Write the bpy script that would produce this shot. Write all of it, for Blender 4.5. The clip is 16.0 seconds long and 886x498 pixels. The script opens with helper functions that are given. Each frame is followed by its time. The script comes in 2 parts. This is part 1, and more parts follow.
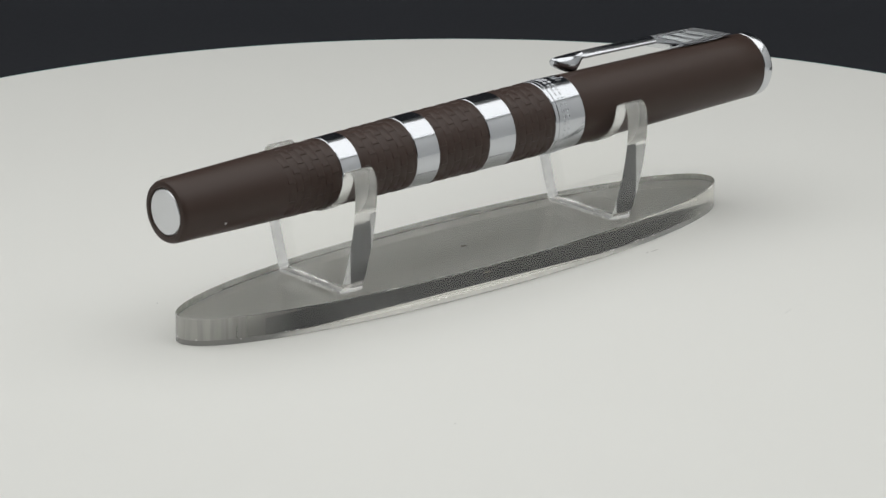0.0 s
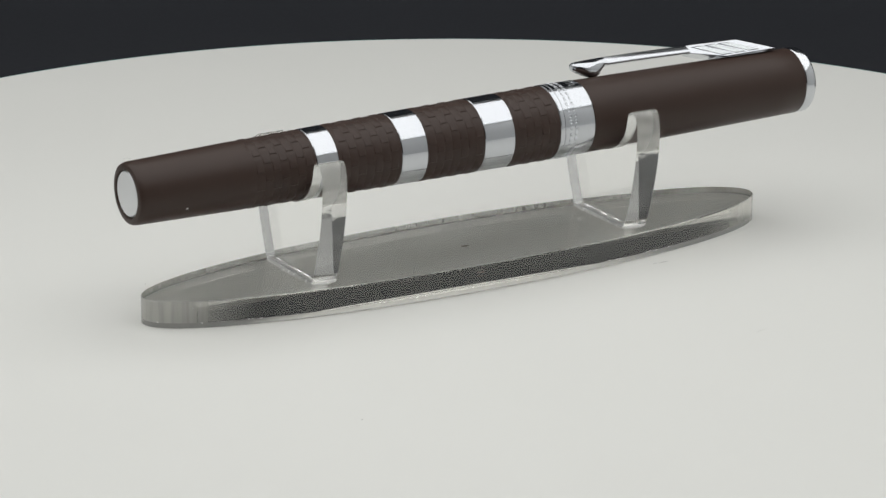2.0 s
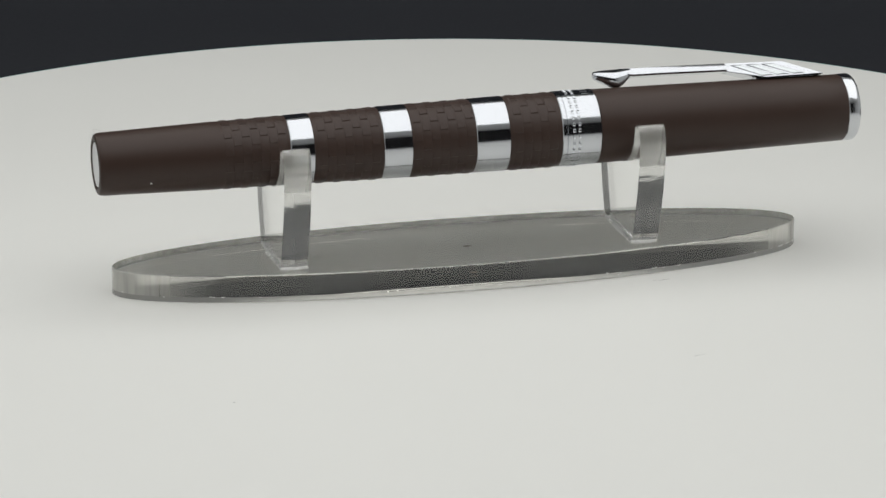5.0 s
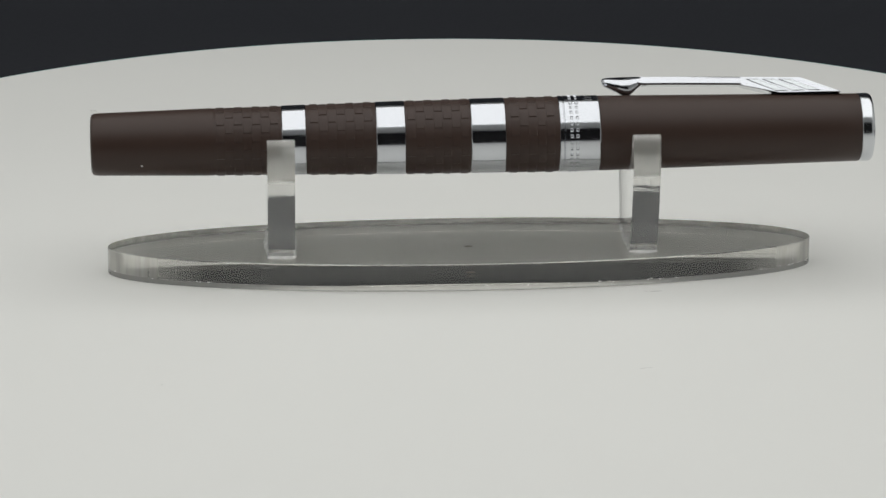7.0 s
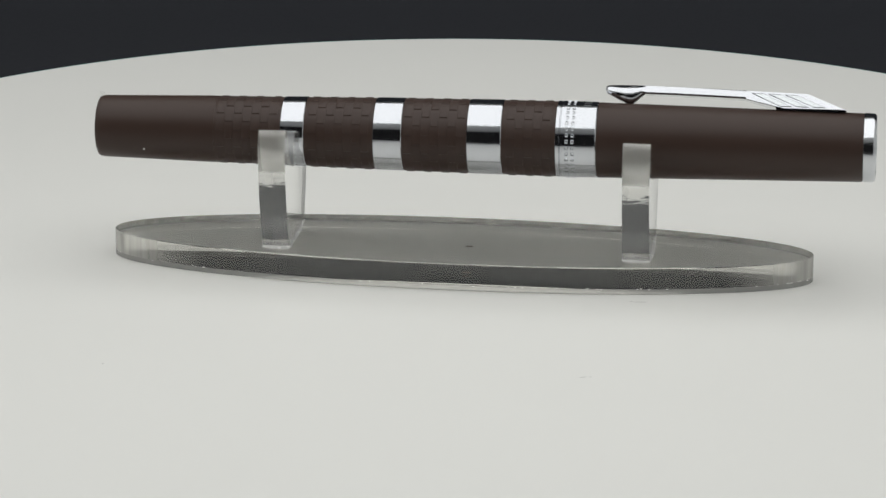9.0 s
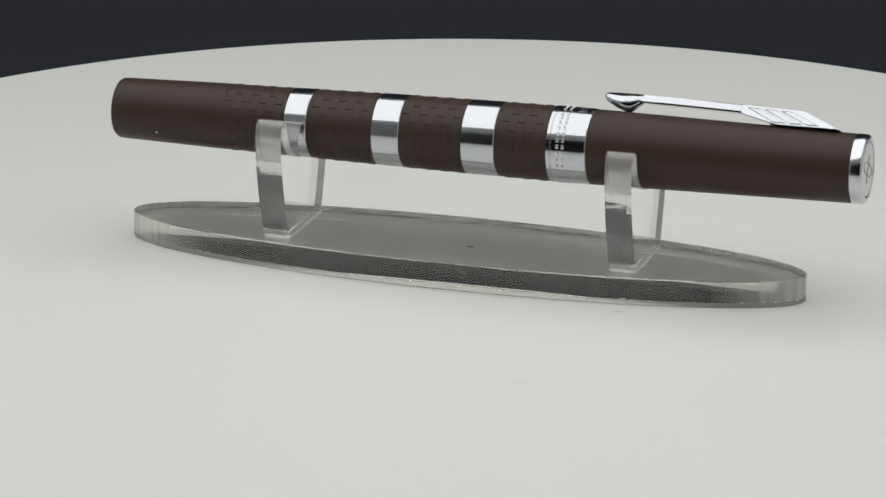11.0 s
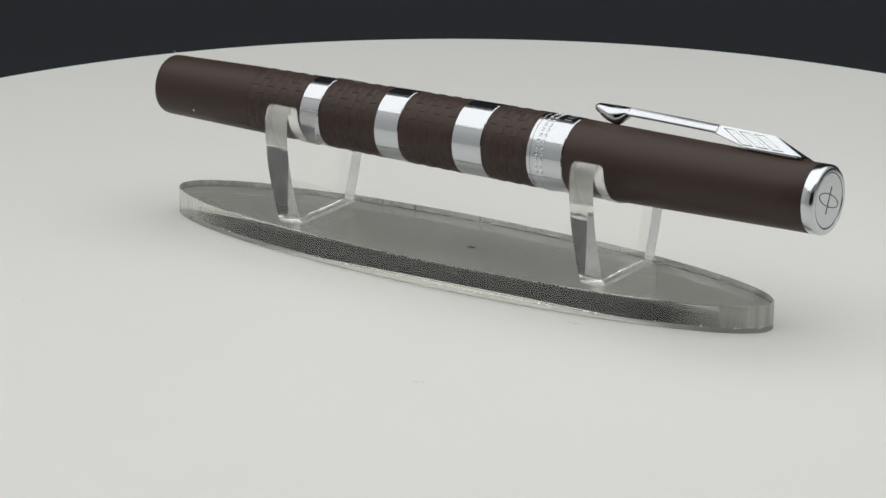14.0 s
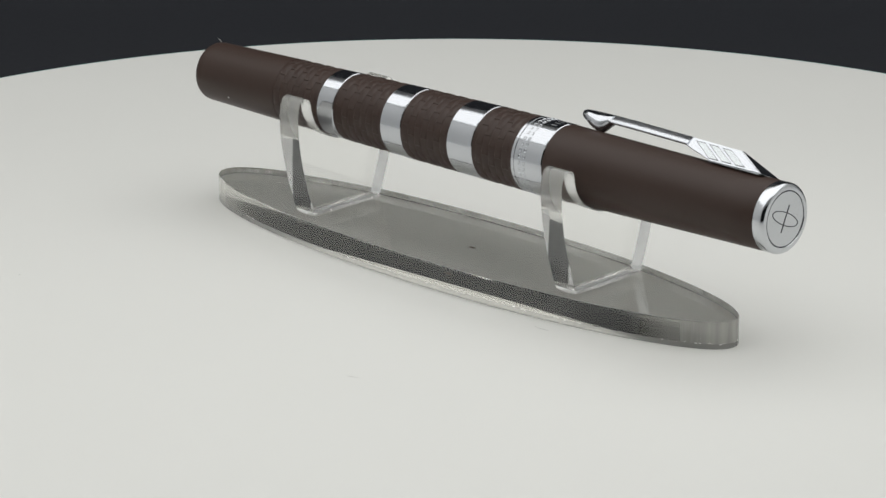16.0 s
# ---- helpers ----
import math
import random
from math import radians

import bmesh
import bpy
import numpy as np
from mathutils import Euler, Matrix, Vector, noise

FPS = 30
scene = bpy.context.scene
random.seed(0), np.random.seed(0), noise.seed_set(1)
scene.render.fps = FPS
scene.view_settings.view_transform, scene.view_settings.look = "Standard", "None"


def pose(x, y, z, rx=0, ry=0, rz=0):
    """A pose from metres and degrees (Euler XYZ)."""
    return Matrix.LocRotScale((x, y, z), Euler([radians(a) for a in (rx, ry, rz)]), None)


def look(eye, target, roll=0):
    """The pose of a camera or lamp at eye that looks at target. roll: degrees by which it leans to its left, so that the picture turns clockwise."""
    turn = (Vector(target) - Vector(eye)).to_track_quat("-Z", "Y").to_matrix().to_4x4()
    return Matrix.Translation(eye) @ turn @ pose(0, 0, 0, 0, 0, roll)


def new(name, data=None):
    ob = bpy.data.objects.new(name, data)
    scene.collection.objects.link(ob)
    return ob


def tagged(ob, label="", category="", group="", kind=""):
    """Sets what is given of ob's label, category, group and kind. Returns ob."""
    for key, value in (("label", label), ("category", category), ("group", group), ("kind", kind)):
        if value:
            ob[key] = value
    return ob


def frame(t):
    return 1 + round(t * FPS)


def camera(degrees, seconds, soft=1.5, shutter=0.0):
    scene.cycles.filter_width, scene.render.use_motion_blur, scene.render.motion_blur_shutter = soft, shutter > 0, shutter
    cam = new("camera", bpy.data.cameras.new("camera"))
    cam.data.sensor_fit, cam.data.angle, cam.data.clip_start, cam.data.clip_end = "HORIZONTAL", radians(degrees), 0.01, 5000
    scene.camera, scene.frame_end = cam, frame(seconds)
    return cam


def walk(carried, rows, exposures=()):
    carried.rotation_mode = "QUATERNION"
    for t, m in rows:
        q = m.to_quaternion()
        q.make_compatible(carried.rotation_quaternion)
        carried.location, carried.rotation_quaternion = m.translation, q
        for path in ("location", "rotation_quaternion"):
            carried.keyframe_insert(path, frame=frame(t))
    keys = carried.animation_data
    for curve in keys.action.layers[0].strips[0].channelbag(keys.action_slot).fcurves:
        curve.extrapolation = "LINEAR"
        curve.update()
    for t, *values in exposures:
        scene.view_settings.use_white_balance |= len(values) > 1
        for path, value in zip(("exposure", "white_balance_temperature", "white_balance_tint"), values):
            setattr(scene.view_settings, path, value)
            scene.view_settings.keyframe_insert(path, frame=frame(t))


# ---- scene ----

MM = 0.001

# ---- camera: it stands still on a tripod, looking down on the turntable ----
cam = camera(13.0, 16.0)
EYE = Vector((0.0, -0.66939, 0.22101))
PITCH, YAW = radians(-17.996), radians(-0.347)
AIM = EYE + Vector((math.sin(YAW) * math.cos(PITCH), math.cos(YAW) * math.cos(PITCH), math.sin(PITCH)))
STAND_STILL = look(EYE, AIM, 0.179)
walk(cam, [(0.0, STAND_STILL), (16.0, STAND_STILL)],
     exposures=[(0.0, -0.11), (4.0, -0.12), (6.5, -0.17), (7.0, -0.23), (7.5, -0.20), (8.0, -0.10), (9.0, -0.15), (11.5, -0.18), (13.0, -0.12), (15.5, -0.13), (16.0, -0.09)])

# ---- light: the lamp panel in the roof of a small photo light box, with an added dark screen in front ----
world = bpy.data.worlds.new("studio_world")
world.use_nodes = True
world.node_tree.nodes["Background"].inputs[0].default_value = (0.9, 0.95, 1.0, 1)
world.node_tree.nodes["Background"].inputs[1].default_value = 0.01
scene.world = world
BOX_X, BOX_FRONT, BOX_BACK, BOX_TOP = 0.56, -0.73, 0.50, 0.47
panel_data = bpy.data.lights.new("lamp_panel", "AREA")
LAMP_X, LAMP_Y, LAMP_W, LAMP_L = -0.01, 0.0, 1.06, 0.725
panel_data.shape, panel_data.size, panel_data.size_y = "RECTANGLE", LAMP_W, LAMP_L
panel_data.energy, panel_data.color = 4.15, (0.985, 0.99, 0.975)
lamp_panel = new("lamp_panel", panel_data)
lamp_panel.matrix_world = look((LAMP_X, LAMP_Y, BOX_TOP - 0.006), (LAMP_X, LAMP_Y, 0.0))


# ---- materials ----
def material(name, colour, rough, metal=0.0, ior=1.5, transmission=0.0, spec=0.5):
    m = bpy.data.materials.new(name)
    m.use_nodes = True
    b = m.node_tree.nodes["Principled BSDF"]
    b.inputs["Base Color"].default_value = (*colour, 1)
    b.inputs["Roughness"].default_value = rough
    b.inputs["Metallic"].default_value = metal
    b.inputs["IOR"].default_value = ior
    b.inputs["Transmission Weight"].default_value = transmission
    b.inputs["Specular IOR Level"].default_value = spec
    return m, m.node_tree, b


def vary(tree, bsdf, colour, spread, scale, rough, rough_spread, bump=0.0, bump_scale=2000.0, distance=0.00003):
    """Colour, gloss and fine relief from noise at two scales."""
    n, l = tree.nodes, tree.links
    co = n.new("ShaderNodeTexCoord")
    big = n.new("ShaderNodeTexNoise")
    big.inputs["Scale"].default_value, big.inputs["Detail"].default_value = scale, 5
    l.new(co.outputs["Object"], big.inputs["Vector"])
    mix = n.new("ShaderNodeMixRGB")
    mix.inputs[1].default_value = (*[c * (1 - spread) for c in colour], 1)
    mix.inputs[2].default_value = (*[min(1, c * (1 + spread)) for c in colour], 1)
    l.new(big.outputs["Fac"], mix.inputs[0])
    l.new(mix.outputs[0], bsdf.inputs["Base Color"])
    fine = n.new("ShaderNodeTexNoise")
    fine.inputs["Scale"].default_value, fine.inputs["Detail"].default_value = bump_scale, 3
    l.new(co.outputs["Object"], fine.inputs["Vector"])
    ra = n.new("ShaderNodeMapRange")
    ra.inputs["To Min"].default_value, ra.inputs["To Max"].default_value = rough - rough_spread, rough + rough_spread
    l.new(fine.outputs["Fac"], ra.inputs["Value"])
    l.new(ra.outputs[0], bsdf.inputs["Roughness"])
    if bump:
        bu = n.new("ShaderNodeBump")
        bu.inputs["Strength"].default_value, bu.inputs["Distance"].default_value = bump, distance
        l.new(fine.outputs["Fac"], bu.inputs["Height"])
        l.new(bu.outputs[0], bsdf.inputs["Normal"])


white, t_, b_ = material("white_platter", (0.78, 0.78, 0.75), 0.48, spec=0.4)
vary(t_, b_, (0.78, 0.78, 0.75), 0.012, 14.0, 0.48, 0.05, 0.05, 1500.0)
# teal for the ring that imitates the lens's colour fringe
fringe_teal, t_, b_ = material("fringe_teal", (0.12, 0.30, 0.29), 0.35)
vary(t_, b_, (0.12, 0.30, 0.29), 0.03, 40.0, 0.35, 0.05)
brown, t_, b_ = material("brown_lacquer", (0.043, 0.0245, 0.0185), 0.46, spec=0.34)
vary(t_, b_, (0.043, 0.0245, 0.0185), 0.07, 60.0, 0.46, 0.03, 0.10, 4000.0, 0.00001)
brown_grip, t_, b_ = material("brown_grip", (0.042, 0.0235, 0.0175), 0.48, spec=0.38)
vary(t_, b_, (0.042, 0.0235, 0.0175), 0.10, 200.0, 0.48, 0.04, 0.15, 4000.0, 0.00001)
chrome, t_, b_ = material("chrome", (0.57, 0.585, 0.615), 0.12, 1.0)
vary(t_, b_, (0.57, 0.585, 0.615), 0.02, 90.0, 0.12, 0.02)
satin, t_, b_ = material("satin_silver", (0.72, 0.73, 0.75), 0.30, 1.0)
vary(t_, b_, (0.72, 0.73, 0.75), 0.03, 120.0, 0.30, 0.04, 0.08, 5000.0, 0.00001)
engraved, t_, b_ = material("engraved_steel", (0.06, 0.062, 0.07), 0.35, 1.0)
slot_line, t_, b_ = material("slot_line", (0.14, 0.145, 0.155), 0.4, 1.0)
soft_chrome, t_, b_ = material("soft_chrome", (0.62, 0.635, 0.66), 0.15, 1.0)
vary(t_, b_, (0.62, 0.635, 0.66), 0.02, 90.0, 0.15, 0.03)
inlay_metal, t_, b_ = material("inlay_metal", (0.56, 0.585, 0.60), 0.22, 1.0)
acrylic, t_, b_ = material("clear_acrylic", (0.995, 0.995, 0.985), 0.012, 0.0, 1.49, 1.0)
base_acrylic, t_, b_ = material("scuffed_acrylic", (1.0, 0.995, 0.97), 0.008, 0.0, 1.49, 1.0)
vary(t_, b_, (1.0, 0.995, 0.97), 0.02, 60.0, 0.008, 0.006)
frosted, t_, b_ = material("frosted_acrylic", (0.95, 0.94, 0.92), 0.35, 0.0, 1.49, 0.25)
vary(t_, b_, (0.95, 0.94, 0.92), 0.06, 400.0, 0.35, 0.1, 0.3, 2500.0, 0.00003)
ground_edge, t_, b_ = material("ground_acrylic_edge", (0.86, 0.85, 0.82), 0.22, 0.0, 1.49, 0.7)
vary(t_, b_, (0.86, 0.85, 0.82), 0.08, 400.0, 0.22, 0.1, 0.3, 2500.0, 0.00003)


def streaks(tree, bsdf, clear, haze, lines):
    """Saw streaks across a cut edge, and haze that imitates glow at the plate's pointed ends."""
    n, l = tree.nodes, tree.links
    co = n.new("ShaderNodeTexCoord")
    mp = n.new("ShaderNodeMapping")
    mp.inputs["Scale"].default_value = (900, 900, 60)
    l.new(co.outputs["Object"], mp.inputs["Vector"])
    no = n.new("ShaderNodeTexNoise")
    no.inputs["Scale"].default_value, no.inputs["Detail"].default_value = 1.0, 4
    l.new(mp.outputs[0], no.inputs["Vector"])
    sep = n.new("ShaderNodeSeparateXYZ")
    l.new(co.outputs["Object"], sep.inputs[0])
    far = n.new("ShaderNodeMath")
    far.operation = "ABSOLUTE"
    l.new(sep.outputs["X"], far.inputs[0])
    end = n.new("ShaderNodeMapRange")
    end.inputs["From Min"].default_value, end.inputs["From Max"].default_value = 0.047, 0.062
    l.new(far.outputs[0], end.inputs["Value"])
    line = n.new("ShaderNodeMapRange")
    line.inputs["From Min"].default_value, line.inputs["From Max"].default_value = 0.52, 0.78
    line.inputs["To Min"].default_value, line.inputs["To Max"].default_value = 0.0, lines
    l.new(no.outputs["Fac"], line.inputs["Value"])
    rough_end = n.new("ShaderNodeMath")
    rough_end.operation = "MULTIPLY_ADD"
    l.new(no.outputs["Fac"], rough_end.inputs[0])
    l.new(end.outputs[0], rough_end.inputs[1])
    l.new(line.outputs[0], rough_end.inputs[2])
    half = n.new("ShaderNodeMath")
    half.operation = "MULTIPLY_ADD"
    l.new(end.outputs[0], half.inputs[0])
    half.inputs[1].default_value = 0.45
    l.new(rough_end.outputs[0], half.inputs[2])
    out = n.new("ShaderNodeMapRange")
    out.inputs["To Min"].default_value, out.inputs["To Max"].default_value = clear, haze
    l.new(half.outputs[0], out.inputs["Value"])
    l.new(out.outputs[0], bsdf.inputs["Transmission Weight"])


glue, t_, b_ = material("dried_glue", (0.86, 0.86, 0.84), 0.25, 0.0, 1.45, 0.5)
vary(t_, b_, (0.86, 0.86, 0.84), 0.05, 900.0, 0.25, 0.1, 0.5, 1500.0, 0.0001)

fabric, t_, b_ = material("white_fabric", (0.82, 0.825, 0.82), 0.8, spec=0.2)
vary(t_, b_, (0.82, 0.825, 0.82), 0.03, 8.0, 0.8, 0.05, 0.2, 1200.0)
acrylic_edge, t_, b_ = material("machined_acrylic_edge", (0.985, 0.975, 0.945), 0.05, 0.0, 1.49, 0.965)
vary(t_, b_, (0.985, 0.975, 0.945), 0.03, 300.0, 0.05, 0.03, 0.05, 700.0, 0.00002)
streaks(t_, b_, 0.93, 0.5, 0.25)


def saw_lines(tree, bsdf, scale, distance):
    """Shallow lines along a cut edge that bend what is seen through it."""
    n, l = tree.nodes, tree.links
    co = n.new("ShaderNodeTexCoord")
    mp = n.new("ShaderNodeMapping")
    mp.inputs["Scale"].default_value = scale
    l.new(co.outputs["Object"], mp.inputs["Vector"])
    no = n.new("ShaderNodeTexNoise")
    no.inputs["Scale"].default_value, no.inputs["Detail"].default_value = 1.0, 3
    l.new(mp.outputs[0], no.inputs["Vector"])
    bu = n.new("ShaderNodeBump")
    bu.inputs["Strength"].default_value, bu.inputs["Distance"].default_value = 1.0, distance
    l.new(no.outputs["Fac"], bu.inputs["Height"])
    l.new(bu.outputs[0], bsdf.inputs["Normal"])


saw_lines(t_, b_, (200, 300, 700), 0.00004)
# warm tint and milky ends stand in for light gathered at the tips
base_edge, t_, b_ = material("polished_acrylic_edge", (0.985, 0.965, 0.905), 0.04, 0.0, 1.49, 0.965)
vary(t_, b_, (0.985, 0.965, 0.905), 0.03, 300.0, 0.012, 0.01)
streaks(t_, b_, 0.975, 0.55, 0.02)
dark_screen, t_, b_ = material("charcoal_fabric", (0.016, 0.015, 0.016), 0.85, spec=0.2)
vary(t_, b_, (0.016, 0.015, 0.016), 0.08, 12.0, 0.85, 0.05, 0.3, 1500.0)
speck_mat, t_, b_ = material("dust", (0.16, 0.13, 0.11), 0.8)
lint_mat, t_, b_ = material("lint", (0.75, 0.74, 0.72), 0.8)
paper, t_, b_ = material("charcoal_paper", (0.024, 0.0255, 0.0305), 0.85, spec=0.2)
vary(t_, b_, (0.024, 0.0255, 0.0305), 0.06, 6.0, 0.85, 0.05, 0.2, 900.0)
studio_paint, t_, b_ = material("studio_paint", (0.12, 0.122, 0.13), 0.8, spec=0.2)
vary(t_, b_, (0.12, 0.122, 0.13), 0.08, 3.0, 0.8, 0.05, 0.2, 200.0)


# ---- mesh helpers ----
def mesh_of(name, bm, mat, angle=35):
    bmesh.ops.recalc_face_normals(bm, faces=bm.faces)
    me = bpy.data.meshes.new(name)
    bm.to_mesh(me)
    bm.free()
    me.materials.append(mat)
    for p in me.polygons:
        p.use_smooth = True
    me.set_sharp_from_angle(angle=radians(angle))
    return me


def part(name, bm, mat, parent, label="", angle=35):
    ob = new(name, mesh_of(name, bm, mat, angle))
    if parent is not None:
        ob.parent = parent
    return tagged(ob, label)


def revolve(profile, steps=128, axis="X"):
    """A closed body from (along, radius) pairs in millimetres round an axis."""
    bm = bmesh.new()
    rings = []
    for s, r in profile:
        if r < 1e-6:
            rings.append([bm.verts.new((s * MM, 0, 0) if axis == "X" else (0, 0, s * MM))])
            continue
        ring = []
        for k in range(steps):
            a = 2 * math.pi * k / steps
            c, d = r * MM * math.cos(a), r * MM * math.sin(a)
            ring.append(bm.verts.new((s * MM, c, d) if axis == "X" else (c, d, s * MM)))
        rings.append(ring)
    for a, b in zip(rings, rings[1:]):
        for k in range(steps):
            j = (k + 1) % steps
            if len(a) == 1 and len(b) == 1:
                continue
            if len(a) == 1:
                bm.faces.new((a[0], b[j], b[k]))
            elif len(b) == 1:
                bm.faces.new((a[k], a[j], b[0]))
            else:
                bm.faces.new((a[k], a[j], b[j], b[k]))
    return bm


def loft(rings, caps=True):
    bm = bmesh.new()
    vs = [[bm.verts.new(v) for v in ring] for ring in rings]
    n = len(vs[0])
    for a, b in zip(vs, vs[1:]):
        for k in range(n):
            j = (k + 1) % n
            bm.faces.new((a[k], a[j], b[j], b[k]))
    if caps:
        bm.faces.new(vs[0])
        bm.faces.new(list(reversed(vs[-1])))
    return bm


def box(x0, x1, y0, y1, z0, z1):
    return loft([[(x0, y0, z), (x1, y0, z), (x1, y1, z), (x0, y1, z)] for z in (z0, z1)])


# ---- the light box: a dark paper sweep, white fabric sides and roof, with an added dark front screen ----
def sweep():
    bend, wide = 0.16, BOX_X - 0.005
    y_b = BOX_BACK - 0.01
    line = [(0.04, -0.045), (y_b - bend, -0.045)]
    line += [(y_b - bend + bend * math.sin(a), -0.045 + bend - bend * math.cos(a)) for a in [math.pi / 2 * k / 20 for k in range(1, 21)]]
    line += [(y_b, BOX_TOP - 0.01)]
    bm = bmesh.new()
    rows = [[bm.verts.new((x, y, z)) for x in (-wide, wide)] for y, z in line]
    back = [[bm.verts.new((x, y + 0.002 * (k > 0), z - 0.002)) for x in (-wide, wide)] for k, (y, z) in enumerate(line)]
    for r in (rows, back):
        for a, b in zip(r, r[1:]):
            bm.faces.new((a[0], a[1], b[1], b[0]))
    for a, b, c, d in zip(rows, rows[1:], back, back[1:]):
        bm.faces.new((a[0], b[0], d[0], c[0]))
        bm.faces.new((a[1], b[1], d[1], c[1]))
    for k in (0, -1):
        bm.faces.new((rows[k][0], rows[k][1], back[k][1], back[k][0]))
    return bm


def setting(name, dims, mat, label, category):
    return tagged(part(name, box(*dims), mat, None, label), category=category, kind="structure")


tagged(part("backdrop", sweep(), paper, None, "charcoal grey paper sweep behind the turntable"), category="backdrop", kind="structure")
setting("wall_west", (-BOX_X - 0.02, -BOX_X, BOX_FRONT, BOX_BACK, -0.05, BOX_TOP), fabric, "white fabric side of the photo light box", "wall")
setting("wall_east", (BOX_X, BOX_X + 0.02, BOX_FRONT, BOX_BACK, -0.05, BOX_TOP), fabric, "white fabric side of the photo light box", "wall")
setting("wall_north", (-BOX_X - 0.02, BOX_X + 0.02, BOX_BACK + 0.001, BOX_BACK + 0.02, -0.05, BOX_TOP), fabric, "white fabric back of the photo light box", "wall")
def roof():
    """The roof is a frame; the lamp panel closes its opening."""
    x1, y0, y1 = BOX_X + 0.02, BOX_FRONT - 0.02, BOX_BACK + 0.02
    hx, h0, h1 = LAMP_W / 2 - 0.005, LAMP_Y - LAMP_L / 2 + 0.005, LAMP_Y + LAMP_L / 2 - 0.005
    bm = bmesh.new()
    ring = lambda a, c0, c1, z, m=0.0: [bm.verts.new((m + x, y, z)) for x, y in ((-a, c0), (a, c0), (a, c1), (-a, c1))]
    low, high = BOX_TOP + 0.001, BOX_TOP + 0.02
    lo_o, hi_o, lo_i, hi_i = ring(x1, y0, y1, low), ring(x1, y0, y1, high), ring(hx, h0, h1, low, LAMP_X), ring(hx, h0, h1, high, LAMP_X)
    for i in range(4):
        j = (i + 1) % 4
        for a, b in ((lo_o, hi_o), (hi_o, hi_i), (hi_i, lo_i), (lo_i, lo_o)):
            bm.faces.new((a[i], a[j], b[j], b[i]))
    return bm


tagged(part("ceiling", roof(), fabric, None, "white fabric roof frame of the photo light box"), category="ceiling", kind="structure")
# unseen screen, added so the chrome reflects a dark front like the open side
setting("front_screen", (-BOX_X - 0.02, BOX_X + 0.02, BOX_FRONT - 0.02, BOX_FRONT - 0.001, -0.05, BOX_TOP), dark_screen, "charcoal screen added behind the camera for the dark front reflection", "wall")
setting("floor", (-BOX_X - 0.02, BOX_X + 0.02, BOX_FRONT - 0.02, BOX_BACK + 0.02, -0.0665, -0.0505), fabric, "white fabric floor of the photo light box", "floor")

# ---- turntable ----
R_DISC = 162.06
turntable = tagged(new("turntable"), "round white matt turntable slowly turning on dark paper", "turntable")
part("platter", revolve([(-7, 0), (-7, R_DISC - 1.2), (-6.6, R_DISC - 0.5), (-5.8, R_DISC), (-1.0, R_DISC), (-0.35, R_DISC - 0.22), (0, R_DISC - 0.9), (0, 0)], 360, "Z"),
     white, turntable, "white matt round platter")
# added ring: the lens's teal fringe along the platter, put into colour
part("fringe_ring", revolve([(-1.2, R_DISC - 0.02), (-1.2, R_DISC + 0.03), (-0.5, R_DISC + 0.02), (-0.2, R_DISC - 0.3), (0.03, R_DISC - 0.85), (0.03, R_DISC - 1.0), (-0.05, R_DISC - 1.0), (-1.2, R_DISC - 0.02)], 360, "Z"),
     fringe_teal, turntable, "thin teal ring imitating the lens colour fringe along the platter's edge")
part("hub", revolve([(-45, 0), (-45, 60), (-43, 62), (-10, 62), (-7.1, 58), (-7.1, 0)], 96, "Z"), studio_paint, turntable, "dark round turntable base")

# ---- acrylic stand ----
BASE_X, BASE_Y, BASE_A, BASE_B, BASE_H = -0.87, 0.68, 63.67, 13.8, 4.95
stand = tagged(new("pen_stand"), "clear acrylic pen stand with two forked cradles on an oval base", "pen stand")


def edge_faces(ob, edge):
    """The cut edges of an acrylic part, which stand upright or face along the pen, take the machined look."""
    ob.data.materials.append(edge)
    ob.data.materials.append(ground_edge)
    return ob


def oval(inset, z, n=480):
    return [((BASE_X + (BASE_A - inset) * math.cos(2 * math.pi * k / n)) * MM, (BASE_Y + (BASE_B - inset) * math.sin(2 * math.pi * k / n)) * MM, z * MM) for k in range(n)]


base = part("base_plate", loft([oval(0.06, 0.05), oval(0.0, 0.15), oval(0.0, 1.0), oval(0.0, BASE_H - 0.15), oval(0.15, BASE_H)]), base_acrylic, stand, "clear oval acrylic base plate", 9)
edge_faces(base, base_edge)
for p in base.data.polygons:
    p.material_index = 0 if abs(p.normal.z) > 0.9 else 2 if p.center.z < 0.9 * MM else 1


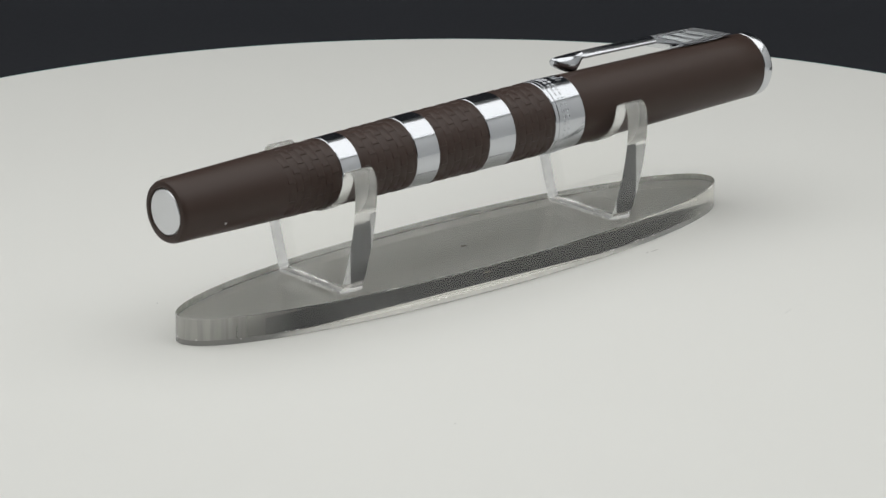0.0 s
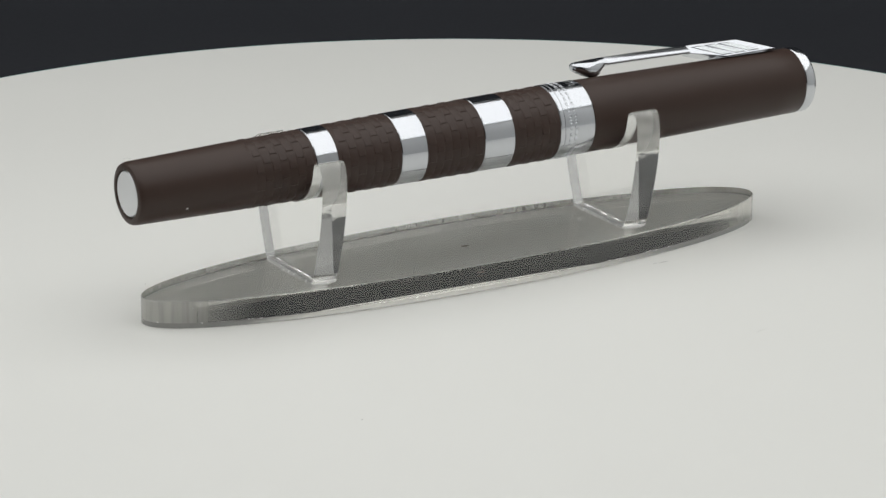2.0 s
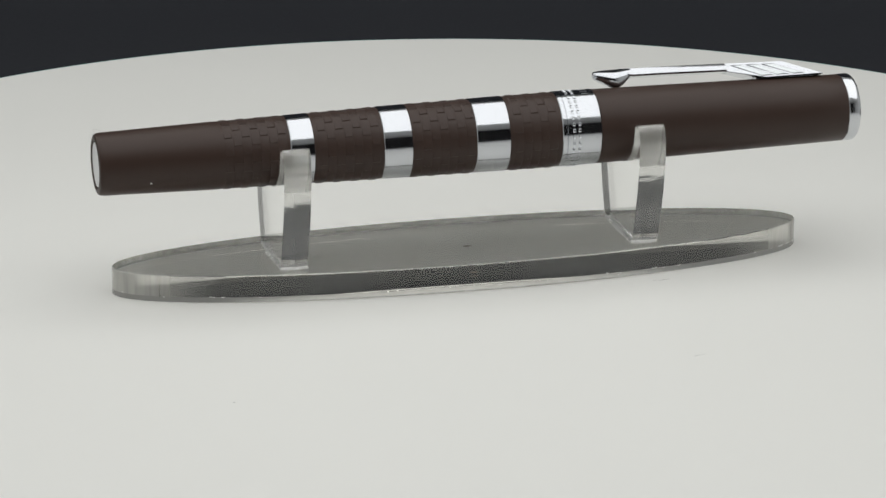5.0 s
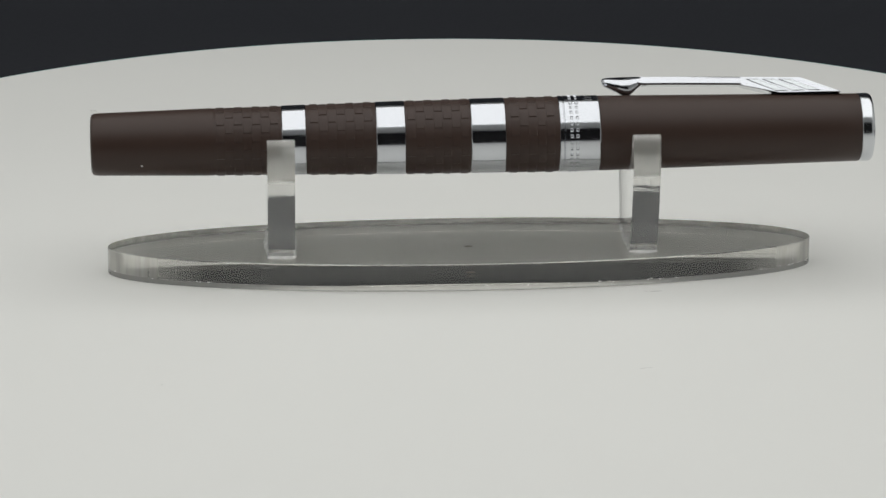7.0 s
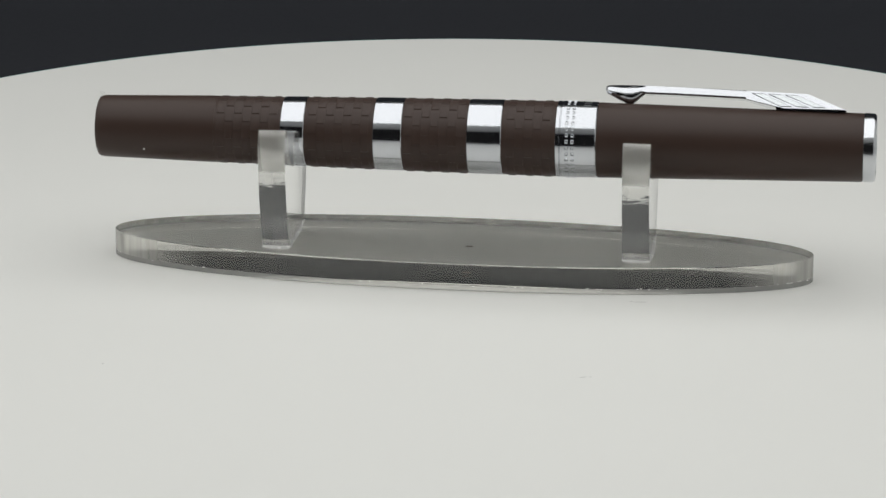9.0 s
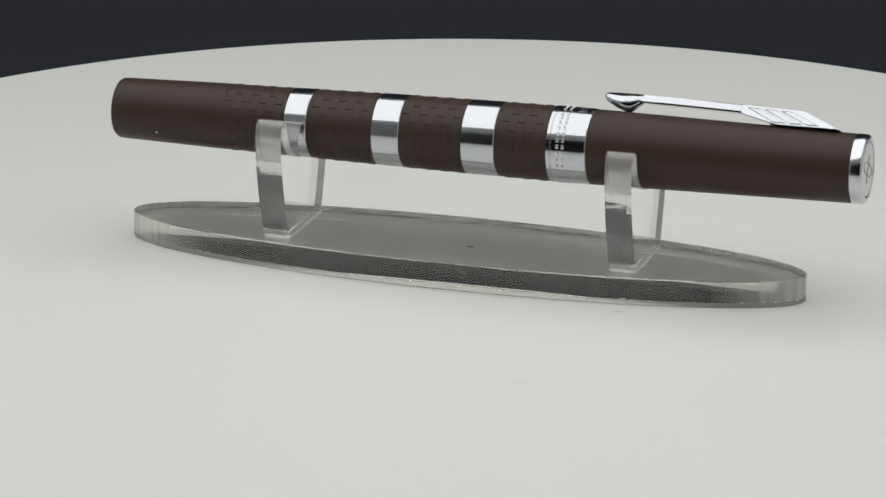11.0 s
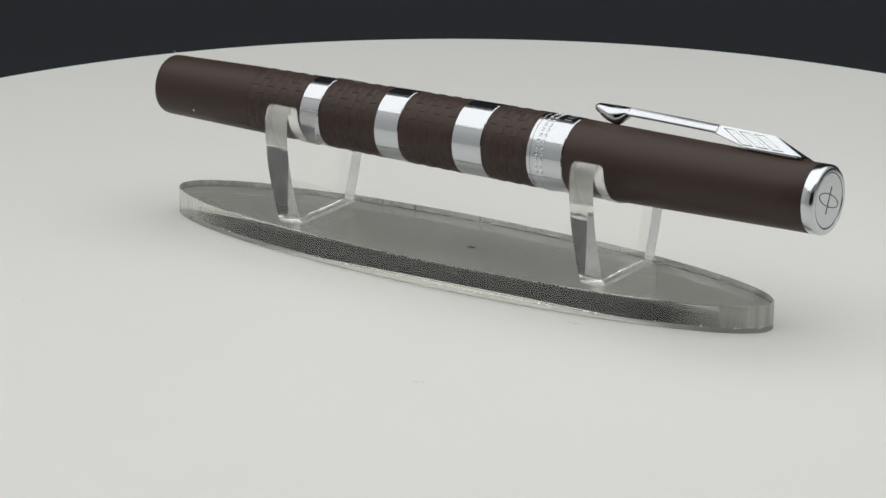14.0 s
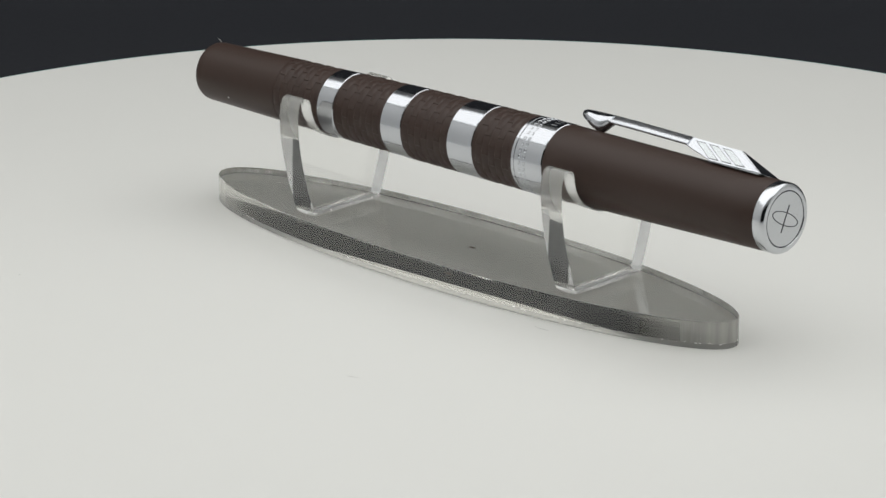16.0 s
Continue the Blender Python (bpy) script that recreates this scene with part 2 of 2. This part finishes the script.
def cradle(x, dy, thick=4.85):
    """A forked plate: outward-bowed sides, rounded tips, a U cut for the pen."""
    cy = 0.76 + dy
    side = [(8.45, BASE_H + 0.02), (9.3, 7.3), (10.12, 9.8), (10.86, 12.3), (11.5, 14.8), (12.0, 17.3), (12.35, 19.8), (12.55, 22.3), (12.55, 24.6), (12.25, 26.2), (11.85, 27.0), (11.3, 27.45), (10.7, 27.57), (10.1, 27.4), (9.65, 27.0)]
    fine = [side[0]]
    for i in range(len(side) - 1):
        p0, p1, p2, p3 = side[max(i - 1, 0)], side[i], side[i + 1], side[min(i + 2, len(side) - 1)]
        for k in (1, 2, 3):
            f = k / 3
            fine.append(tuple(0.5 * (2 * b + (c - a) * f + (2 * a - 5 * b + 4 * c - d) * f * f + (3 * b - a - 3 * c + d) * f ** 3) for a, b, c, d in zip(p0, p1, p2, p3)))
    side = fine
    cut = []
    for k in range(0, 23):
        a = math.pi / 2 * k / 22
        cut.append((9.35 * math.cos(a), 26.6 - 8.34 * math.sin(a)))
    half = side + cut
    ring = [(cy - y, z) for y, z in half] + [(cy + y, z) for y, z in reversed(half[:-1])]
    bm = loft([[((x + e * thick / 2) * MM, y * MM, z * MM) for y, z in ring] for e in (-1, 1)])
    caps = [f for f in bm.faces if len(f.verts) > 4]
    edges = list({e for f in caps for e in f.edges})
    bmesh.ops.bevel(bm, geom=edges, offset=0.12 * MM, segments=1, affect="EDGES")
    return bm


for x, dy in ((-33.4, -0.1), (31.45, 0.1)):
    fork = edge_faces(part("cradle", cradle(x, dy), acrylic, stand, "clear forked acrylic cradle", 30), acrylic_edge)
    fork.visible_shadow = False
    for p in fork.data.polygons:
        inner = abs(p.center.y / MM - 0.76 - dy) < 9.7 and p.center.z > 17.5 * MM
        p.material_index = 0 if abs(p.normal.x) > 0.9 else 2 if inner or p.normal.z < -0.95 else 1


def glue_bead(x, cy, half_y, seed):
    """An uneven bead of dried glue round a cradle's foot."""
    rnd = random.Random(seed)
    n = 64
    inner, outer, crest = [], [], []
    hx = 2.43
    for k in range(n):
        a = 2 * math.pi * k / n
        c, d = math.cos(a), math.sin(a)
        f = 1 / max(abs(c) / hx, abs(d) / half_y)
        w = 0.3 + 0.7 * rnd.random() ** 2
        bx, by = x + c * f, cy + d * f
        inner.append((bx * MM, by * MM, (BASE_H + 0.30 + 0.15 * rnd.random()) * MM))
        crest.append(((bx + c * w * 0.5) * MM, (by + d * w * 0.5) * MM, (BASE_H + 0.16) * MM))
        outer.append(((bx + c * w) * MM, (by + d * w) * MM, (BASE_H + 0.01) * MM))
    return loft([inner, crest, outer], caps=False)


for x, dy, seed in ((-33.4, -0.1, 3), (31.45, 0.1, 8)):
    part("glue_bead", glue_bead(x, 0.76 + dy, 8.5, seed), glue, stand, "uneven bead of dried clear glue")

# ---- pen ----
pen = tagged(new("fountain_pen"), "dark brown fountain pen with chrome bands lying on acrylic cradles", "pen")
PEN_AT = Vector((-67.01, 1.04, 23.97)) * MM
PEN_DIR = Vector((1.0, -0.0029, 0.0098)).normalized()
side_v = Vector((0, 0, 1)).cross(PEN_DIR).normalized()
up_v = PEN_DIR.cross(side_v)
PEN_POSE = Matrix.Translation(PEN_AT) @ Matrix((PEN_DIR, side_v, up_v)).transposed().to_4x4()

STATIONS = [(0, 5.54), (21.9, 6.05), (34.0, 6.19), (38.3, 6.29), (50.8, 6.50), (56.0, 6.57), (67.7, 6.68), (73.9, 6.74), (83.5, 6.80), (90.8, 6.74), (137.9, 6.10)]


def radius(s):
    for (a, ra), (b, rb) in zip(STATIONS, STATIONS[1:]):
        if s <= b:
            return ra + (rb - ra) * (s - a) / (b - a)
    return STATIONS[-1][1]


def place(ob):
    ob.matrix_basis = PEN_POSE
    return ob


def tube(s0, s1, drop=0.0, soft=0.06, n=6):
    """A closed stretch of the pen's outside between two stations."""
    pts = [(s0, 0), (s0, radius(s0) - drop - soft), (s0 + soft, radius(s0) - drop)]
    pts += [(s0 + (s1 - s0) * k / n, radius(s0 + (s1 - s0) * k / n) - drop) for k in range(1, n)]
    pts += [(s1 - soft, radius(s1) - drop), (s1, radius(s1) - drop - soft), (s1, 0)]
    return revolve(pts)


tail = [(1.1, 0), (1.1, 4.1), (0.25, 4.18), (0.0, 4.4), (0.0, 4.9), (0.18, 5.3), (0.6, 5.5), (1.2, 5.58)]
tail += [(s, radius(s)) for s in (4, 8, 12, 16, 19, 20.5)] + [(21.9, radius(21.9) - 0.05), (21.9, 0)]
place(part("barrel_tail", revolve(tail), brown, pen, "smooth dark brown barrel end"))
place(part("end_disc", revolve([(0.15, 0), (0.15, 3.9), (0.3, 4.05), (1.0, 4.05), (1.0, 0)], 96), satin, pen, "flat satin silver end disc"))
GRIPS = [(21.9, 34.0), (38.3, 50.8), (56.0, 67.7), (73.9, 83.5)]
grips = []
for s0, s1 in GRIPS:
    grips.append(place(part("grip_section", tube(s0, s1, 0.09, 0.0), brown_grip, pen, "brown grip section with woven relief")))
for s0, s1 in ((34.0, 38.3), (50.8, 56.0), (67.7, 73.9)):
    place(part("band", tube(s0, s1, -0.02, 0.12), chrome, pen, "polished chrome band"))
lip = [(83.5, 0), (83.5, 6.70), (83.62, 6.84), (84.2, 6.84), (84.28, 6.72), (84.42, 6.72), (84.5, 6.84), (90.65, 6.80), (90.8, 6.68), (90.8, 0)]
lip_ring = place(part("cap_lip", revolve(lip), chrome, pen, "chrome cap lip with two rows of studs"))
cap = [(90.8, 0), (90.8, 6.62), (90.95, 6.73)] + [(s, radius(s)) for s in (96, 102, 108, 114, 120, 126, 132)] + [(137.75, 6.10), (137.9, 6.0), (137.9, 0)]
place(part("cap", revolve(cap), brown, pen, "smooth dark brown cap"))
finial = [(137.9, 0), (137.9, 6.0), (138.02, 6.12), (138.1, 6.14), (139.5, 6.14), (139.68, 6.11), (139.87, 6.02), (140.04, 5.87), (140.16, 5.72), (140.2, 5.5), (140.2, 5.0), (140.12, 4.92), (139.97, 4.9), (139.97, 4.74), (140.1, 4.72), (140.1, 0)]
end_ring = place(part("finial", revolve(finial), soft_chrome, pen, "polished chrome cap end", 20))


def on_pen(s, ang, lift):
    """A point on the pen's outside; ang is measured from the top towards the viewer's side."""
    r = radius(s) + lift
    return Vector((s * MM, -r * math.sin(ang) * MM, r * math.cos(ang) * MM))


def studs():
    bm = bmesh.new()
    for s in (85.6, 86.65):
        for k in range(38):
            a = 2 * math.pi * (k + 0.2) / 38
            outer, inner = 0.30, 0.14
            da = lambda w: w / 6.8
            ring_o = [(s + e * outer, a + da(f * outer * 1.15)) for e, f in ((-1, -1), (1, -1), (1, 1), (-1, 1))]
            ring_i = [(s + e * inner, a + da(f * inner * 1.15)) for e, f in ((-1, -1), (1, -1), (1, 1), (-1, 1))]
            lo = [bm.verts.new(on_pen(x, y, 0.03)) for x, y in ring_o]
            hi = [bm.verts.new(on_pen(x, y, 0.13)) for x, y in [(s + (x - s) * 0.8, a + (y - a) * 0.8) for x, y in ring_o]]
            pit = [bm.verts.new(on_pen(x, y, 0.06)) for x, y in ring_i]
            for i in range(4):
                j = (i + 1) % 4
                bm.faces.new((lo[i], lo[j], hi[j], hi[i]))
                bm.faces.new((hi[i], hi[j], pit[j], pit[i]))
            bm.faces.new(pit)
            bm.faces.new(list(reversed(lo)))
    return bm


st_ = part("stud_pattern", studs(), chrome, lip_ring, "two rows of small square studs", 20)
tagged(st_, kind="stuff")


def patch(s0, s1, a0, a1, lift0, lift1, n=3):
    """A curved low plate lying on the pen's outside."""
    bm = bmesh.new()
    grid = [[bm.verts.new(on_pen(s, a0 + (a1 - a0) * k / n, lift1)) for k in range(n + 1)] for s in (s0, s1)]
    low = [[bm.verts.new(on_pen(s, a0 + (a1 - a0) * k / n, lift0)) for k in range(n + 1)] for s in (s0, s1)]
    for k in range(n):
        bm.faces.new((grid[0][k], grid[0][k + 1], grid[1][k + 1], grid[1][k]))
        bm.faces.new((low[0][k], low[1][k], low[1][k + 1], low[0][k + 1]))
        for e in (0, 1):
            bm.faces.new((grid[e][k], low[e][k], low[e][k + 1], grid[e][k + 1]))
    for k in (0, n):
        bm.faces.new((grid[0][k], grid[1][k], low[1][k], low[0][k]))
    return bm


# unreadable maker's lettering: short engraved bars across the lip
for k in range(6):
    a = 0.18 - 0.14 * k
    part("lettering_bar", patch(88.3, 89.6, a, a + 0.05, 0.0, 0.07), satin, lip_ring)

# clip, in its own frame: along the pen, across, and outwards
CLIP_TURN = radians(23)
CLIP_POSE = PEN_POSE @ Matrix.Rotation(-CLIP_TURN, 4, "X") @ Matrix.Translation((0.25 * MM, 0, -0.2 * MM))


def clip_tip():
    rings = []
    for s, top, bot, w in ((91.5, 9.6, 9.2, 0.3), (91.62, 9.88, 8.85, 0.72), (91.95, 10.05, 8.5, 1.1), (92.7, 10.12, 8.1, 1.42), (93.7, 10.15, 7.55, 1.65), (94.8, 10.17, 7.05, 1.75), (95.7, 10.18, 6.8, 1.7), (96.4, 10.19, 6.82, 1.55), (97.0, 10.2, 7.2, 1.35), (97.8, 10.2, 7.95, 1.2), (98.6, 10.2, 8.55, 1.1)):
        half = [(0.12, 0.0), (0.72, 0.19), (0.78, 0.22), (0.90, 0.34), (0.98, 0.47), (1.0, 0.58), (0.95, 0.71), (0.80, 0.86), (0.50, 0.97)]
        side = [(w * v * MM, (top - (top - bot) * d) * MM) for v, d in half]
        ring = [(s * MM, v, u) for v, u in side] + [(s * MM, 0.0, bot * MM)] + [(s * MM, -v, u) for v, u in reversed(side)]
        rings.append(ring)
    return loft(rings)


def clip_bar():
    rings = []
    for s, top, h, w in ((97.2, 10.15, 1.2, 1.1), (98.9, 10.2, 1.65, 1.4), (104, 10.12, 1.65, 1.5), (111, 9.95, 1.65, 1.55), (116.6, 9.8, 1.66, 1.58)):
        half = [(0.15, 0.0), (0.25, 0.03), (0.55 * w, 0.32 * h), (0.80 * w, 0.56 * h), (0.95 * w, 0.72 * h), (w, 0.80 * h), (0.98 * w, 0.88 * h), (0.86 * w, h)]
        rings.append([(s * MM, v * MM, (top - d) * MM) for v, d in half + [(-v, d) for v, d in reversed(half)]])
    return loft(rings)


def wing_point(s, d, side, lift=0.0):
    """A point on the feather's flank: d from 0 at the ridge to 1 at its lower edge."""
    top = 9.78 - (s - 116.4) * 0.027
    v, u = 0.3 + d * 2.6, top - d * (top - 6.38)
    return Vector((s * MM, side * (v + lift * 0.79) * MM, (u + lift * 0.61) * MM))


def feather():
    bm = bmesh.new()
    near, far = [], []
    for side, out in ((-1, near), (1, far)):
        for s, d in ((116.4, 0.0), (127.6, 0.0), (134.6, 1.0), (123.4, 1.0), (116.4, 0.49)):
            out.append(bm.verts.new(wing_point(s, d, side)))
    bm.faces.new(near)
    bm.faces.new(list(reversed(far)))
    for i in range(5):
        j = (i + 1) % 5
        bm.faces.new((near[i], far[i], far[j], near[j]))
    bmesh.ops.bevel(bm, geom=list(bm.edges), offset=0.14 * MM, segments=2, affect="EDGES")
    return bm


def slot(s_top, width, side, grow, lift):
    """A slanted panel on the flank; its ends run parallel to the tail's edge."""
    bm = bmesh.new()
    d0, d1 = 0.17 - grow * 0.3, 0.84 + grow * 0.3
    slope = 7.0
    cor = [(s_top + slope * d0 - grow, d0), (s_top + slope * d0 + width + grow, d0), (s_top + slope * d1 + width + grow, d1), (s_top + slope * d1 - grow, d1)]
    hi = [bm.verts.new(wing_point(s, d, side, lift)) for s, d in cor]
    lo = [bm.verts.new(wing_point(s, d, side, -0.2)) for s, d in cor]
    bm.faces.new(hi)
    bm.faces.new(list(reversed(lo)))
    for i in range(4):
        j = (i + 1) % 4
        bm.faces.new((hi[i], lo[i], lo[j], hi[j]))
    return bm


clip = part("clip", clip_bar(), chrome, pen, "arrow-shaped chrome clip with slotted feather", 15)
clip.matrix_basis = CLIP_POSE
part("clip_tip", clip_tip(), chrome, clip, "polished arrowhead tip", 17)
part("clip_feather", feather(), chrome, clip, "slotted chrome feather", 30)
part("clip_root", box(122 * MM, 133 * MM, -1.3 * MM, 1.3 * MM, 5.6 * MM, 6.8 * MM), chrome, clip)
for side in (-1, 1):
    for s_top in (116.8, 119.75, 122.7):
        part("slot_rim", slot(s_top, 1.9, side, 0.13, 0.05), slot_line, clip)
        part("slot_panel", slot(s_top, 1.9, side, 0.0, 0.07), inlay_metal, clip)

# emblem on the cap end: a plain oval with a stroke through it, and a groove's painted shade
def flat_ring(ry, rz, w, tilt, x, n=48):
    bm = bmesh.new()
    ct, sn = math.cos(tilt), math.sin(tilt)
    rows = []
    for r_add, xx in ((-w / 2, x), (w / 2, x), (w / 2, x - 0.05), (-w / 2, x - 0.05)):
        ring = []
        for k in range(n):
            a = 2 * math.pi * k / n
            y, z = (ry + r_add) * math.cos(a), (rz + r_add) * math.sin(a)
            ring.append(bm.verts.new((xx * MM, (y * ct - z * sn) * MM, (y * sn + z * ct) * MM)))
        rows.append(ring)
    for i in range(4):
        a, b = rows[i], rows[(i + 1) % 4]
        for k in range(n):
            j = (k + 1) % n
            bm.faces.new((a[k], a[j], b[j], b[k]))
    return bm


# dark ring inside the modelled groove, its shade put into the colour
part("groove_shade", flat_ring(4.82, 4.82, 0.14, 0.0, 140.0, 96), engraved, end_ring, "fine dark ring painting the shade in the end face's groove")
part("emblem_oval", flat_ring(3.6, 1.08, 0.16, radians(-25), 140.14), engraved, end_ring)
bar = box(140.09 * MM, 140.15 * MM, -0.1 * MM, 0.1 * MM, -2.45 * MM, 2.45 * MM)
bmesh.ops.rotate(bar, verts=bar.verts, cent=(0, 0, 0), matrix=Matrix.Rotation(radians(-25), 3, "X"))
part("emblem_stroke", bar, engraved, end_ring)

# lint on the barrel
place(part("lint", patch(8.85, 9.2, radians(116), radians(119), 0.0, 0.08, 2), lint_mat, pen, "tiny pale speck of lint"))

# flaw under the acrylic base, and small scuffs on the platter
flaw = revolve([(0.35, 0), (0.35, 0.3), (0.42, 0.36), (0.48, 0.2), (0.48, 0)], 10, "Z")
bmesh.ops.transform(flaw, verts=flaw.verts, matrix=Matrix.Translation((0.6 * MM, 1.2 * MM, 0)) @ Matrix.Diagonal((2.4, 1.1, 1, 1)))
part("flaw", flaw, speck_mat, stand, "small dark flaw under the base")


scuff_mat, t_, b_ = material("scuff", (0.5, 0.5, 0.48), 0.6)
for x, y, long, wide, turn in ((33.0, -15.1, 2.4, 0.22, 8), (31.3, -15.0, 0.8, 0.15, -12), (26.4, -55.3, 1.5, 0.16, 22), (27.6, -55.0, 0.6, 0.12, 5), (-54.5, -59.2, 0.35, 0.3, 0), (-54.4, 20.4, 0.45, 0.3, 30)):
    dot = revolve([(0.0, 0), (0.0, 0.5), (0.03, 0.4), (0.03, 0)], 12, "Z")
    bmesh.ops.transform(dot, verts=dot.verts, matrix=pose(x * MM, y * MM, 0.002 * MM, 0, 0, turn) @ Matrix.Diagonal((long, wide, 1, 1)))
    part("scuff", dot, scuff_mat, turntable, "faint grey scuff")


def edge_chips():
    """Nicks left by cutting, along the foot of the base plate's edge."""
    bm = bmesh.new()
    rnd = random.Random(5)
    for k in range(130):
        a = rnd.uniform(0, 2 * math.pi)
        z = rnd.gauss(1.03, 0.07) if k < 100 else rnd.uniform(1.6, 4.4)
        size = rnd.uniform(0.03, 0.10) if k < 100 else rnd.uniform(0.02, 0.05)
        ln = size * rnd.uniform(1.0, 4.0) if k < 100 else size
        nx, ny = math.cos(a) / BASE_A, math.sin(a) / BASE_B
        d = math.hypot(nx, ny)
        n_ = Vector((nx / d, ny / d, 0))
        c = Vector((BASE_X + BASE_A * math.cos(a), BASE_Y + BASE_B * math.sin(a), z))
        t = Vector((-n_.y, n_.x, 0))
        ring = [bm.verts.new((c + t * (ln * math.cos(q)) + Vector((0, 0, size * math.sin(q))) + n_ * 0.005) * MM) for q in (0.2, 1.4, 2.6, 3.7, 5.1)]
        top = bm.verts.new((c + n_ * 0.03) * MM)
        for i in range(5):
            bm.faces.new((ring[i], ring[(i + 1) % 5], top))
    return bm


chips = tagged(part("edge_chips", edge_chips(), frosted, stand, "tiny pale nicks along the cut edge"), kind="stuff")


def hair(points, r=0.03):
    """A thin curved strand."""
    rings = []
    for p in points:
        v = Vector(p) * MM
        rings.append([tuple(v + Vector((0.4 * math.cos(q), math.cos(q), math.sin(q))) * r * MM) for q in (0, 2.09, 4.19)])
    return loft(rings)


place(part("lint", hair([(0.4, 1.2, 5.35), (0.1, 1.3, 5.75), (-0.1, 1.0, 6.05), (0.2, 0.6, 6.25), (0.7, 0.3, 6.3), (1.2, 0.2, 6.05)]), lint_mat, pen, "short pale hair of lint"))


# woven relief: staggered low plates round each grip section, proud at their lower ends
def tile(s0, s1, arc):
    bm = bmesh.new()
    n, edge = 5, 0.17
    low, top = [], []
    for s, si in ((s0, s0 + edge), (s1, s1 - edge)):
        low.append([bm.verts.new(on_pen(s, arc * k / n, -0.10)) for k in range(n + 1)])
        row = []
        for k in range(n + 1):
            f = min(max(k / n, edge / 3.2), 1 - edge / 3.2)
            row.append(bm.verts.new(on_pen(si, arc * f, -0.065 + 0.115 * f * f)))
        top.append(row)
    for k in range(n):
        bm.faces.new((top[0][k], top[0][k + 1], top[1][k + 1], top[1][k]))
        for e in (0, 1):
            bm.faces.new((low[e][k], low[e][k + 1], top[e][k + 1], top[e][k]))
    for k in (0, n):
        bm.faces.new((low[0][k], low[1][k], top[1][k], top[0][k]))
    return bm


STEP = radians(30)
for section, (s0, s1) in zip(grips, GRIPS):
    count = int((s1 - s0 - 0.5) / 1.6)
    start = s0 + (s1 - s0 - 1.6 * count) / 2 + (-0.1 if s0 < 30 else 0.0)
    for c in range(count):
        me = mesh_of("tile", tile(start + 1.6 * c + 0.03, start + 1.6 * c + 1.57, STEP * 0.94), brown_grip, 25)
        for k in range(12):
            ob = new("tile", me)
            ob.parent = section
            ob.matrix_basis = Matrix.Rotation(radians(17.6) + STEP * (k + 0.5 * (c % 2)), 4, "X")


# ---- the turning platter carries stand and pen round with it ----
def angle(t):
    return 41.18 - 5.321 * t + 0.0057 * (t - 8) ** 2


def motions():
    rows = [(t, pose(0, 0, 0, 0, 0, angle(t))) for t in (0, 2, 4, 6, 8, 10, 12, 14, 16)]
    for thing in (turntable, stand, pen):
        walk(thing, rows)


motions()
